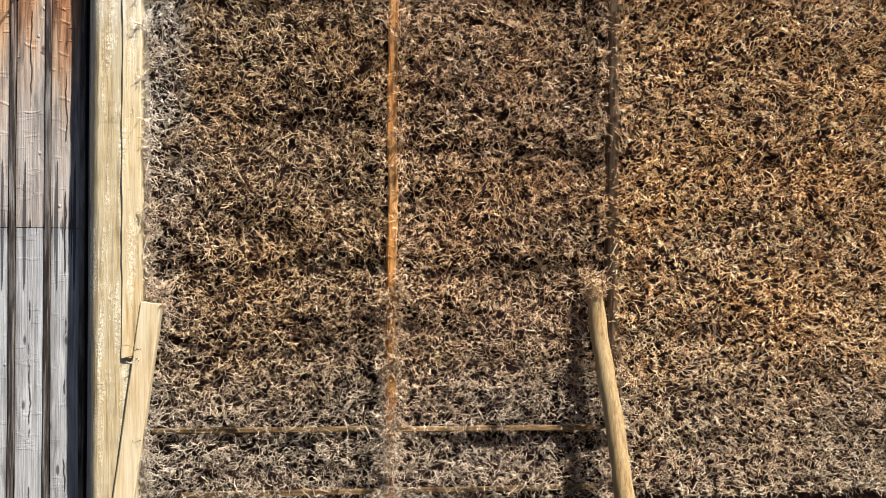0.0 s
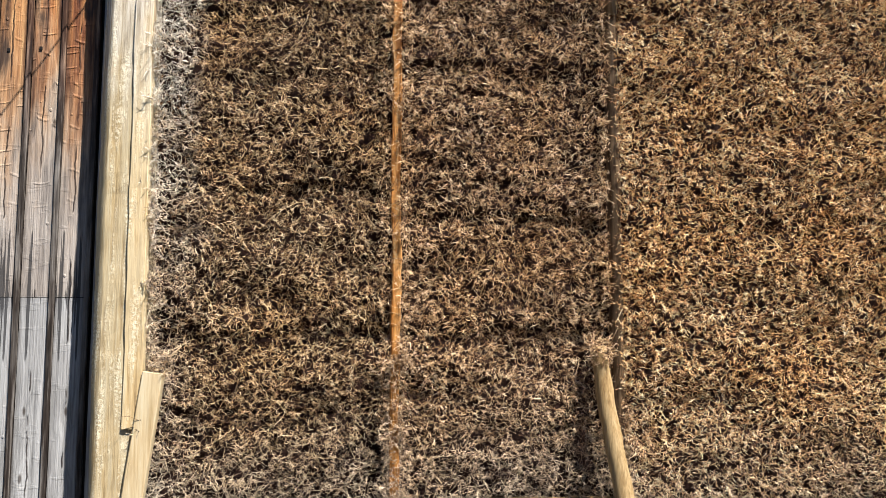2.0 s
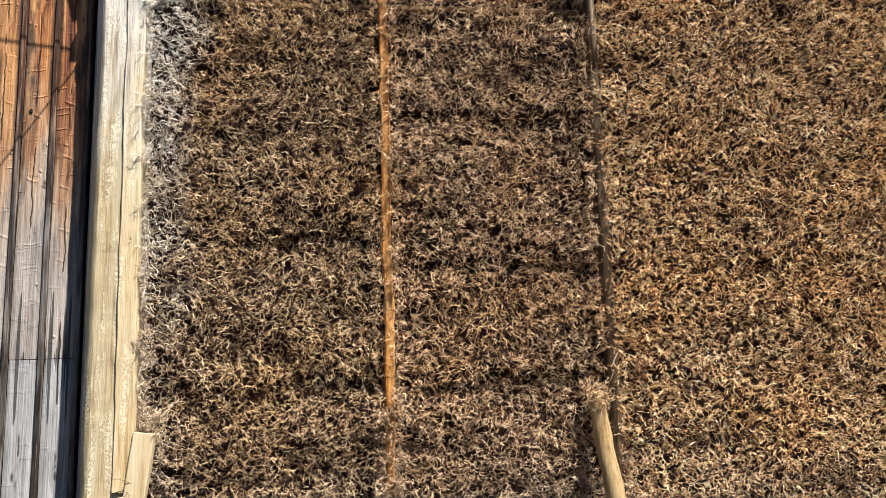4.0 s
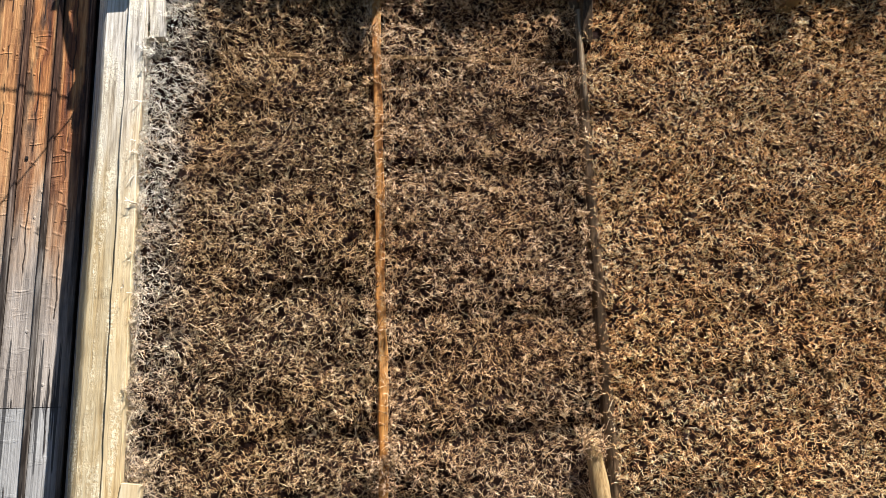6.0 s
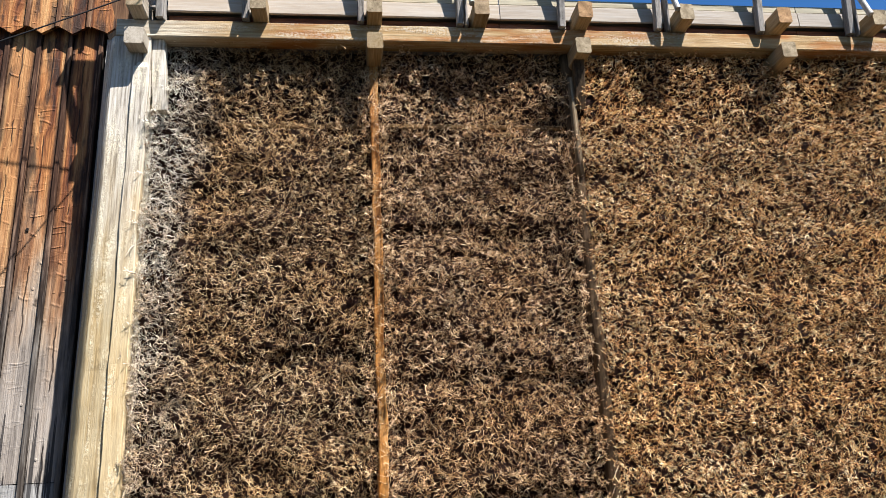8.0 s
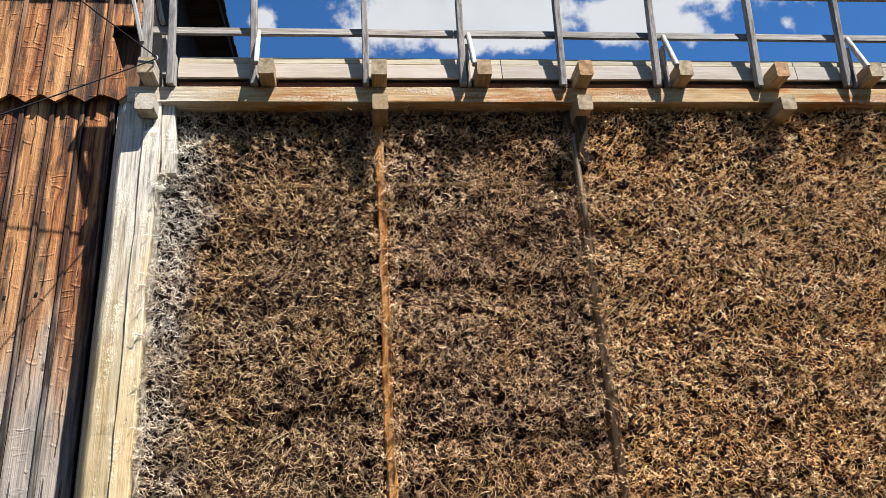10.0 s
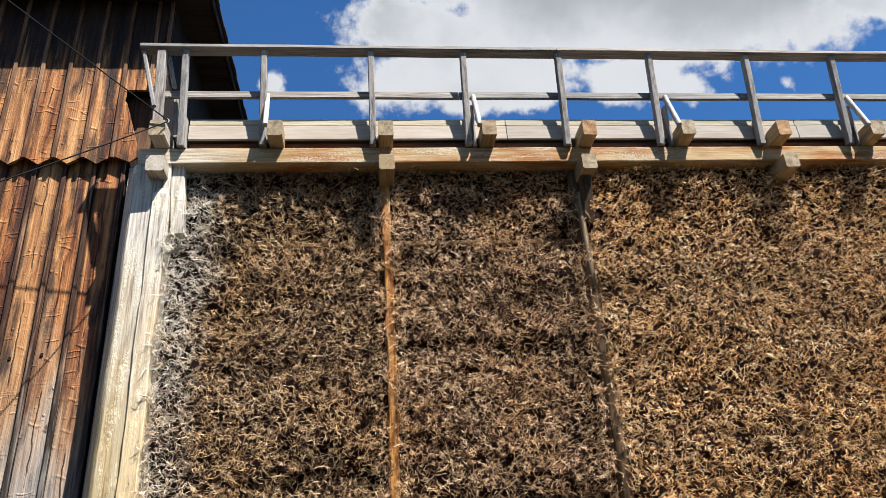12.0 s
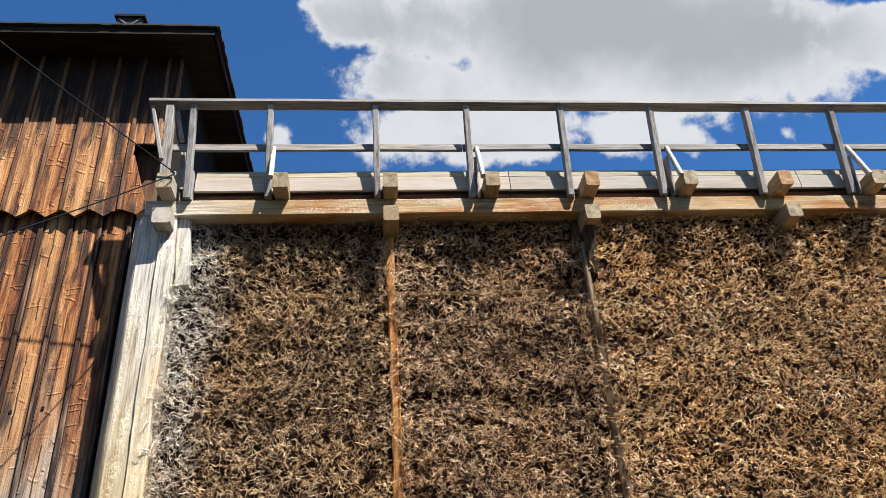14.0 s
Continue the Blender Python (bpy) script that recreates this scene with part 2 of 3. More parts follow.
    reach = k.math("SUBTRACT", k.math("ABSOLUTE", k.math("SUBTRACT", z, 2.56)), k.math("MULTIPLY", k.span(hang, 0.47, 0.64), 0.55))
    col = k.mix(k.math("MULTIPLY", k.span(reach, 0.01, -0.03), 0.85), col, (0.02, 0.019, 0.02, 1))
    ripple = k.noise(k.vec("MULTIPLY", q, (4.0, 4.0, 13.0)), 1.1, 3, 0.5)
    rise = k.math("MULTIPLY", k.span(ripple, 0.58, 0.66), k.span(ripple, 0.74, 0.66))
    # raised growth rings: short bowed ridges across the boards
    ridges = 0.0
    for sx, sz, turn in ((6.0, 9.7, 0.22), (7.6, 6.1, -0.3)):
        at = k.vec("MULTIPLY", k.vec("ADD", q, (sx, 0.0, sz)), (sx, 0.0, sz))
        cell = k.add("ShaderNodeTexVoronoi", (), Vector=at, Scale=1.0)
        near = k.add("ShaderNodeSeparateXYZ", (), i0=k.vec("SUBTRACT", at, cell.outputs["Position"])).outputs
        kind = k.add("ShaderNodeSeparateXYZ", (), i0=cell.outputs["Color"]).outputs
        bow = k.math("ADD", k.math("MULTIPLY", k.math("MULTIPLY", near[0], near[0]), k.math("MULTIPLY", k.math("SUBTRACT", kind[1], 0.35), 1.3)), k.math("MULTIPLY", near[0], turn))
        off = k.math("ADD", k.math("SUBTRACT", near[2], bow), k.math("MULTIPLY", k.math("SUBTRACT", fibre, 0.5), 0.16))
        crest = k.math("MULTIPLY", k.span(k.math("ABSOLUTE", off), 0.12, 0.0), k.span(k.math("ABSOLUTE", near[0]), 0.46, 0.28))
        ridges = k.math("ADD", ridges, k.math("MULTIPLY", crest, k.span(kind[0], 0.70, 0.92)))
    h = k.math("ADD", k.math("ADD", k.math("MULTIPLY", fine, 0.6), k.math("MULTIPLY", fibre, 0.45)), k.math("MULTIPLY", rise, 0.08))
    h = k.math("ADD", h, k.math("SUBTRACT", k.math("MULTIPLY", ridges, k.math("ADD", 0.02, k.math("MULTIPLY", k.span(z, 2.6, 4.6), 0.30))), k.math("MULTIPLY", split, 0.5)))
    # pimples of resin and nail heads
    dot = k.add("ShaderNodeTexVoronoi", (), Vector=k.vec("MULTIPLY", q, (9.0, 0.0, 7.0)), Scale=1.0)
    some = k.add("ShaderNodeSeparateXYZ", (), i0=dot.outputs["Color"]).outputs[0]
    h = k.math("ADD", h, k.math("MULTIPLY", k.math("MULTIPLY", k.span(dot.outputs["Distance"], 0.13, 0.05), k.span(some, 0.5, 0.6)), 0.35))
    return finish(m, k, col, 0.65, h, 0.9, 0.016, 0.16)


def twig_material(name, tint, salt_edge):
    """Blackthorn twigs: each twig its own tone; the brine leaves pale salt near the open end of the wall."""
    m, k = material(name)
    isl = k.add("ShaderNodeNewGeometry")
    rnd, p = isl.outputs["Random Per Island"], isl.outputs["Position"]
    sprig = k.span(k.noise(p, 24.0, 2, 0.5), 0.36, 0.64)
    tone = k.math("ADD", k.math("MULTIPLY", rnd, 0.58), k.math("MULTIPLY", sprig, 0.42))
    tone = k.span(tone, 0.02, 0.90)
    col = k.ramp(tone, [(0.0, (0.028, 0.012, 0.007)), (0.30, (0.095, 0.048, 0.027)), (0.50, (0.31, 0.187, 0.092)), (0.76, (0.60, 0.430, 0.240)), (1.0, (0.80, 0.665, 0.465))])
    col = k.mix(1.0, k.mix(1.0, col, (*tint, 1), "MULTIPLY"), (0.90, 0.77, 0.56, 1), "DARKEN")
    broad = k.noise(p, 0.9, 3, 0.5)
    col = k.mix(k.math("MULTIPLY", k.span(broad, 0.42, 0.65), 0.4), col, k.mix(1.0, col, (1.15, 0.97, 0.68, 1), "MULTIPLY"))
    sep = k.add("ShaderNodeSeparateXYZ", (), i0=p).outputs
    if salt_edge:
        e = k.math("ADD", sep[0], k.math("MULTIPLY", k.math("SUBTRACT", k.noise(p, 2.2, 4, 0.6), 0.5), 0.9))
        e = k.math("SUBTRACT", e, k.math("MULTIPLY", k.span(sep[2], 4.5, 5.9), 0.12))
        f = k.math("MULTIPLY", k.math("MULTIPLY", k.span(e, -1.25, -1.75), k.span(rnd, 0.05, 0.5)), k.math("ADD", 0.3, k.math("MULTIPLY", k.span(sep[2], 2.0, 5.0), 0.7)))
        col = k.mix(f, col, k.mix(rnd, (0.46, 0.42, 0.34, 1), (0.86, 0.81, 0.70, 1)))
    low = k.math("ADD", sep[2], k.math("MULTIPLY", k.math("SUBTRACT", k.noise(p, 1.3, 4, 0.6), 0.5), 1.6))
    grey = k.mix(rnd, (0.10, 0.083, 0.066, 1), (0.54, 0.48, 0.39, 1))
    col = k.mix(k.math("MULTIPLY", k.span(low, 1.9, 0.7), 0.5), col, grey)
    return finish(m, k, col, 0.7, None, spec=0.1)


def plain(name, colour, rough=0.7, spread=0.3, scale=12.0, metal=0.0):
    m, k = material(name)
    p, q, r = spot(k)
    n = k.noise(q, scale, 6, 0.6)
    col = k.mix(n, (*[c * (1 - spread) for c in colour], 1), (*[c * (1 + spread) for c in colour], 1))
    return finish(m, k, col, rough, n, 0.4, 0.01)


GREY_X = wood("grey_wood_across", (0.13, 0.11, 0.095), (0.38, 0.335, 0.295), (0.60, 0.55, 0.49), "x", crack=0.6, grain=0.45)
WHITE_Z = wood("bleached_strut", (0.52, 0.47, 0.42), (0.88, 0.83, 0.77), (1.0, 0.97, 0.93), "z", crack=0.3)
GREY_Y = wood("grey_wood_outward", (0.50, 0.42, 0.32), (0.66, 0.57, 0.45), (0.80, 0.72, 0.60), "y")
GREY_Z = wood("grey_wood_upright", (0.16, 0.135, 0.115), (0.48, 0.43, 0.385), (0.76, 0.70, 0.63), "z", crack=0.55, grain=0.4)
POST_Z = wood("salted_post", (0.52, 0.35, 0.16), (0.86, 0.62, 0.31), (0.90, 0.75, 0.48), "z", crust=(0.90, 0.80, 0.58), crack=0.3, bleach=(3.8, 5.6), grain=0.26)
PALE_X = wood("pale_wood_across", (0.78, 0.64, 0.50), (0.70, 0.585, 0.465), (0.78, 0.70, 0.61), "x", crack=0.08, grain=0.12, bump=0.15)
STRAW_X = wood("yellowed_edge_board", (0.60, 0.52, 0.34), (0.74, 0.64, 0.44), (0.84, 0.76, 0.58), "x", crack=0.15, grain=0.2, bump=0.2)
BEAM_X = wood("brine_stained_beam", (0.56, 0.30, 0.10), (0.66, 0.42, 0.18), (0.80, 0.59, 0.34), "x", crust=(0.62, 0.54, 0.42), crack=0.15, stain=(0.80, 0.42, 0.15), grain=0.30, salt_end=True)
END_GRAIN = end_grain()
END_Y = wood("sawn_joist_wood", (0.50, 0.31, 0.14), (0.60, 0.41, 0.20), (0.72, 0.54, 0.33), "y")
ORANGE_Z = wood("wet_orange_post", (0.20, 0.058, 0.012), (0.70, 0.27, 0.055), (0.95, 0.47, 0.14), "z", crust=(0.62, 0.42, 0.20), rough=0.5, grain=0.6, crack=0.8)
DARK_Z = wood("dark_brown_post", (0.045, 0.024, 0.012), (0.14, 0.080, 0.038), (0.30, 0.19, 0.10), "z")
FRESH_Z = wood("fresh_yellow_timber", (0.84, 0.60, 0.30), (0.98, 0.74, 0.42), (1.0, 0.86, 0.58), "z", crack=0.12, grain=0.14, bump=0.15)
LOG_Z = wood("peeled_log", (0.42, 0.23, 0.08), (0.72, 0.45, 0.19), (0.88, 0.62, 0.31), "z", crack=0.45)
LIT_POST_Z = wood("lit_post_front", (0.15, 0.08, 0.035), (0.40, 0.25, 0.13), (0.72, 0.54, 0.34), "z")
LATH_X = wood("brown_lath", (0.12, 0.06, 0.025), (0.34, 0.19, 0.075), (0.52, 0.33, 0.15), "x")
RED_X = wood("red_brown_board", (0.10, 0.04, 0.025), (0.26, 0.11, 0.07), (0.38, 0.20, 0.13), "x")
SILVER_Z = wood("silvered_plank", (0.40, 0.36, 0.33), (0.78, 0.72, 0.66), (1.0, 0.95, 0.88), "z", crack=0.3, grain=0.2)
CLAD = cladding_wood()
BATTEN = wood("blackened_batten", (0.016, 0.011, 0.009), (0.085, 0.062, 0.048), (0.50, 0.44, 0.38), "z", crack=0.95, grain=0.6, ruddy=(3.4, 5.0))
BATTEN_UP = wood("red_brown_batten", (0.05, 0.018, 0.010), (0.24, 0.105, 0.052), (0.58, 0.33, 0.19), "z", crack=0.85)
# near-black wood: shade of the eave and inner walls is put into its colour
SHADE_Z = wood("shade_dark_wood", (0.012, 0.008, 0.006), (0.03, 0.02, 0.014), (0.06, 0.042, 0.03), "z")
RECESS_Z = wood("dark_brown_recess_wood", (0.10, 0.045, 0.025), (0.26, 0.13, 0.07), (0.42, 0.24, 0.13), "z")
SHADE_X = wood("shade_dark_boards", (0.010, 0.007, 0.005), (0.024, 0.016, 0.011), (0.055, 0.038, 0.028), "x")
SHINGLE = plain("roof_shingle", (0.03, 0.025, 0.022), 0.85, 0.5)
METAL = plain("dull_sheet_metal", (0.03, 0.03, 0.03), 0.5, 0.35)
METAL_EDGE = plain("worn_sheet_metal_edge", (0.085, 0.088, 0.09), 0.6, 0.3)
CABLE = plain("black_cable", (0.010, 0.010, 0.011), 0.9, 0.2)
STEEL = plain("galvanised_steel", (0.42, 0.43, 0.44), 0.4, 0.2)
HOLE = plain("dark_recess", (0.012, 0.010, 0.009), 0.9, 0.2)
# backing behind the twigs: the shade of their gaps is in this colour
GAP_DARK = plain("twig_gap_shade", (0.020, 0.009, 0.006), 0.95, 0.6, 60.0)
GRASS = plain("trodden_gravel_and_grass", (0.032, 0.029, 0.023), 0.95, 0.5, 3.0)
DUSKY = plain("fill_blocker_dark", (0.04, 0.042, 0.03), 0.9, 0.4, 1.5)
TWIG = twig_material("blackthorn_twigs", (0.92, 0.87, 0.81), True)
TWIG_PALE = twig_material("pale_brown_blackthorn_twigs", (1.06, 0.99, 0.96), False)
TWIG_GOLD = twig_material("golden_blackthorn_twigs", (1.56, 1.36, 1.17), False)


# ---- builders ----
def thing(name, label, category, group="", kind="", at=(0, 0, 0)):
    ob = new(name)
    ob.empty_display_size = 0.1
    ob.location = at
    return tagged(ob, label, category, group, kind)


def mesh_from(name, verts, faces, mat, smooth=False):
    me = bpy.data.meshes.new(name)
    me.from_pydata(verts, [], faces)
    me.materials.append(mat)
    if smooth:
        me.polygons.foreach_set("use_smooth", [True] * len(me.polygons))
    me.update()
    return me


def part(name, me, parent, label=""):
    ob = new(name, me)
    if parent is not None:
        ob.parent = parent
        ob.matrix_parent_inverse = Matrix.Translation(parent.location).inverted()
    if label:
        tagged(ob, label)
    return ob


def section(w, h, chamfer, sides=0):
    if sides:
        return [(w / 2 * math.cos(2 * math.pi * i / sides), h / 2 * math.sin(2 * math.pi * i / sides)) for i in range(sides)]
    a, b, c = w / 2, h / 2, chamfer
    return [(a, -b + c), (a, b - c), (a - c, b), (-a + c, b), (-a, b - c), (-a, -b + c), (-a + c, -b), (a - c, -b)]


def timber(name, p0, p1, w, h, mat, side=(1, 0, 0), chamfer=0.008, sides=0, rough=0.004, steps=0, taper=1.0, tip=0.0, cap=None):
    """A sawn or round timber from p0 to p1. side: the way of its width. tip: length of a pointed upper end."""
    p0, p1 = Vector(p0), Vector(p1)
    run = p1 - p0
    along = run.normalized()
    u = Vector(side)
    u = (u - along * u.dot(along)).normalized()
    v = along.cross(u)
    steps = steps or max(2, int(run.length / 0.25))
    ring = section(w, h, min(chamfer, w * 0.3, h * 0.3), sides)
    verts, faces, n = [], [], len(ring)
    for i in range(steps + 1):
        f = i / steps
        c = p0 + run * f
        s = 1 + (taper - 1) * f
        wob = noise.noise_vector(c * 1.7) * rough * 1.5
        for a, b in ring:
            q = c + u * a * s + v * b * s
            q += noise.noise_vector(q * 9.0) * rough + wob
            verts.append(q)
    for i in range(steps):
        for j in range(n):
            a, b = i * n + j, i * n + (j + 1) % n
            faces.append((a, b, b + n, a + n))
    faces.append(tuple(reversed(range(n))))
    if tip:
        apex = len(verts)
        verts.append(p1 + along * tip)
        for j in range(n):
            faces.append((steps * n + j, steps * n + (j + 1) % n, apex))
    else:
        faces.append(tuple(steps * n + j for j in range(n)))
    me = mesh_from(name, verts, faces, mat, smooth=bool(sides))
    if cap:
        me.materials.append(cap)
        me.polygons[steps * n].material_index = 1
        me.polygons[len(me.polygons) - 1].material_index = 1
    return me


def plate(name, outline, y0, y1, mat, warp=0.0):
    """A board standing upright: its outline in x and z, from y0 (front) to y1 (back)."""
    n = len(outline)
    verts = [(x, y0 + warp * noise.noise(Vector((x * 3, z * 1.2, 3.0))), z) for x, z in outline] + [(x, y1, z) for x, z in outline]
    faces = [tuple(range(n)), tuple(reversed(range(n, 2 * n)))]
    faces += [(i, i + n, (i + 1) % n + n, (i + 1) % n) for i in range(n)]
    return mesh_from(name, verts, faces, mat)


def box(name, lo, hi, mat):
    (a, b, c), (d, e, f) = lo, hi
    v = [(a, b, c), (d, b, c), (d, e, c), (a, e, c), (a, b, f), (d, b, f), (d, e, f), (a, e, f)]
    return mesh_from(name, v, [(3, 2, 1, 0), (4, 5, 6, 7), (0, 1, 5, 4), (1, 2, 6, 5), (2, 3, 7, 6), (3, 0, 4, 7)], mat)


# ---- ground ----
def ground():
    n, half = 60, 400.0
    verts, faces = [], []
    for i in range(n + 1):
        for j in range(n + 1):
            u, v = 2 * i / n - 1, 2 * j / n - 1
            x, y = half * u * abs(u) ** 1.6, half * v * abs(v) ** 1.6
            verts.append((x, y, -0.02 + 0.03 * noise.noise(Vector((x * 0.5, y * 0.5, 0)))))
    for i in range(n):
        for j in range(n):
            a = i * (n + 1) + j
            faces.append((a, a + n + 1, a + n + 2, a + 1))
    tagged(new("ground", mesh_from("ground", verts, faces, GRASS)), "trodden gravel and short grass before the wall", "ground", kind="structure")


ground()
# unseen wall added behind the camera to cut low sky light on the thorns
tagged(new("wall_south", mesh_from("wall_south", [(-40, -17, -0.1), (40, -17, -0.1), (40, -17, 7), (-40, -17, 7), (-40, -17.3, -0.1), (40, -17.3, -0.1), (40, -17.3, 7), (-40, -17.3, 7)],
       [(0, 3, 2, 1), (4, 5, 6, 7), (2, 3, 7, 6), (0, 4, 7, 3), (1, 2, 6, 5)], DUSKY)), "added dark wall, unseen behind the camera, cutting low sky light", "wall", kind="structure")

# ---- the thorn wall ----
WALL_END = 9.2
BAYS = [(-1.78, 0.19, TWIG, "greyish brown blackthorn twigs, salt-white at the wall's end"),
        (0.27, 2.09, TWIG_PALE, "brown blackthorn twigs packed between two posts"),
        (2.17, WALL_END, TWIG_GOLD, "golden brown blackthorn twigs packed densely")]
TOP = 6.40


# settled gaps between layers of bundles: height, from x, to x
CREVICES = [(4.55, 0.35, 1.75), (2.25, -1.7, 2.1), (1.57, -1.3, -0.2), (0.83, -1.7, 0.15), (0.81, 0.3, 2.0), (3.23, 0.3, 2.0), (3.45, -1.0, 0.1)]


def relief(x, z, finer):
    """How far the twigs stand out from the wall, in metres."""
    a = noise.fractal(Vector((x * 1.1, z * 3.3, 1.0)), 0.9, 2.0, 3)
    b = noise.noise(Vector((x * 5.5, z * 8.0, 9.0)))
    gap = sum(math.exp(-((z - zc - 0.03 * math.sin(x * 4.1 + zc)) / 0.045) ** 2) for zc, xa, xb in CREVICES if xa < x < xb)
    a -= 1.5 * gap
    return 0.085 * a + 0.06 * b if not finer else 0.06 * a + 0.05 * b


def prisms(pts, rad, thin):
    """Tapering three-sided stems along rows of points, as arrays of corners and faces."""
    count, segs = pts.shape[:2]
    way = pts[:, 1] - pts[:, 0]
    way /= np.linalg.norm(way, axis=1, keepdims=True)
    u = np.cross(way, np.array([0.3, 0.4, 1.0]))
    u /= np.linalg.norm(u, axis=1, keepdims=True)
    v = np.cross(way, u)
    ring = np.stack([u * math.cos(a * 2.0944) + v * math.sin(a * 2.0944) for a in range(3)], 1)
    verts = (pts[:, :, None, :] + ring[:, None, :, :] * (rad[:, None] * np.array(thin))[:, :, None, None]).reshape(-1, 3)
    cell = np.array([(s * 3 + a, s * 3 + (a + 1) % 3, s * 3 + 3 + (a + 1) % 3, s * 3 + 3 + a) for s in range(segs - 1) for a in range(3)])
    faces = (cell[None] + (np.arange(count) * segs * 3)[:, None, None]).reshape(-1, 4)
    return verts, faces


def twigs(x0, x1, z0, z1, count, rng, finer, forward=0.0, kind="thorny"):
    """Crooked twig ends poking out of a bay. thorny: a kinked stem with short straight spurs; bare: a short stem deeper down."""
    x = rng.uniform(x0, x1, count)
    z = rng.uniform(z0, z1, count)
    tuft = np.array([noise.noise(Vector((a * 15.0, b * 19.0, 4.0))) for a, b in zip(x, z)])
    keep = rng.uniform(-0.48, 0.18 if finer else 0.22, count) < tuft
    x, z, tuft = x[keep], z[keep], tuft[keep]
    count = len(x)
    lay = np.array([relief(a, b, finer) for a, b in zip(x, z)])
    deep = rng.uniform(0, 1, count) if kind == "thorny" else rng.uniform(-0.35, 0.75, count)
    base = np.stack([x, 0.15 - lay - 0.13 * tuft - 0.085 * deep - (0.05 if finer else 0.0) - forward, z], 1)
    length = rng.uniform(0.06, 0.125, count) * (0.8 if finer else 1.0) * (1.0 if kind == "thorny" else 0.65)
    length *= np.where(rng.uniform(0, 1, count) < 0.03, 2.2, 1.0)
    turn = rng.uniform(0, 2 * math.pi, count)
    out = rng.normal(0.8, 0.5, count)
    way = np.stack([np.cos(turn) * 1.1, -out, np.sin(turn) * 0.85 + 0.05], 1)
    way /= np.linalg.norm(way, axis=1, keepdims=True)
    rad = rng.uniform(0.0020, 0.0036, count) * (1.18 if finer else 1.0)
    segs = 4 if kind == "thorny" else 3
    pts, cur, d = [], base, way
    for s in range(segs):
        pts.append(cur)
        step = rng.uniform(0.6, 1.4, count) * length / (segs - 1)
        cur = cur + d * step[:, None]
        d = d + rng.normal(0, 0.62, (count, 3))
        d /= np.linalg.norm(d, axis=1, keepdims=True)
    pts = np.stack(pts, 1)
    verts, faces = prisms(pts, rad, (1.0, 0.95, 0.8, 0.5) if segs == 4 else (1.0, 0.9, 0.55))
    if kind == "thorny":
        for at in ((1, 2) if finer else (1, 2, 2)):
            f = rng.uniform(0, 1, count)[:, None]
            root = pts[:, at] * (1 - f) + pts[:, at - 1] * f
            along = pts[:, at] - pts[:, at - 1]
            along /= np.linalg.norm(along, axis=1, keepdims=True)
            off = along * 0.7 + rng.normal(0, 0.75, (count, 3))
            off[:, 1] -= 0.25
            off /= np.linalg.norm(off, axis=1, keepdims=True)
            end = root + off * rng.uniform(0.018, 0.046, count)[:, None]
            v, g = prisms(np.stack([root, end], 1), rad * 0.85, (1.0, 0.45))
            faces = np.concatenate([faces, g + len(verts)])
            verts = np.concatenate([verts, v])
    return verts, faces


def fast_mesh(name, verts, faces, mat):
    me = bpy.data.meshes.new(name)
    me.vertices.add(len(verts))
    me.vertices.foreach_set("co", verts.astype(np.float32).ravel())
    me.loops.add(faces.size)
    me.loops.foreach_set("vertex_index", faces.astype(np.int32).ravel())
    me.polygons.add(len(faces))
    me.polygons.foreach_set("loop_start", np.arange(0, faces.size, 4, dtype=np.int32))
    me.polygons.foreach_set("loop_total", np.full(len(faces), 4, dtype=np.int32))
    me.materials.append(mat)
    me.update(calc_edges=True)
    return me


def backing_sheet(x0, x1, finer):
    """A backing sheet behind the outer twigs, coloured near black for the shade in their depth."""
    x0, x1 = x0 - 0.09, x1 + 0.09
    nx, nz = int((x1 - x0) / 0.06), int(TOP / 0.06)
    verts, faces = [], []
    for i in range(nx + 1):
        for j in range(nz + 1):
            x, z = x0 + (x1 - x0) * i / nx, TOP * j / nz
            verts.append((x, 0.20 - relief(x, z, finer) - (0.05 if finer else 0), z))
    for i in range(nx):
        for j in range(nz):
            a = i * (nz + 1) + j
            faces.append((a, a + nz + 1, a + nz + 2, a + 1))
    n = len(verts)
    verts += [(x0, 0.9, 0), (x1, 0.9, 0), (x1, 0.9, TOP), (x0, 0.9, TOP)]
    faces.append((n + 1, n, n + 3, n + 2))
    return mesh_from("packed_litter", verts, faces, GAP_DARK)


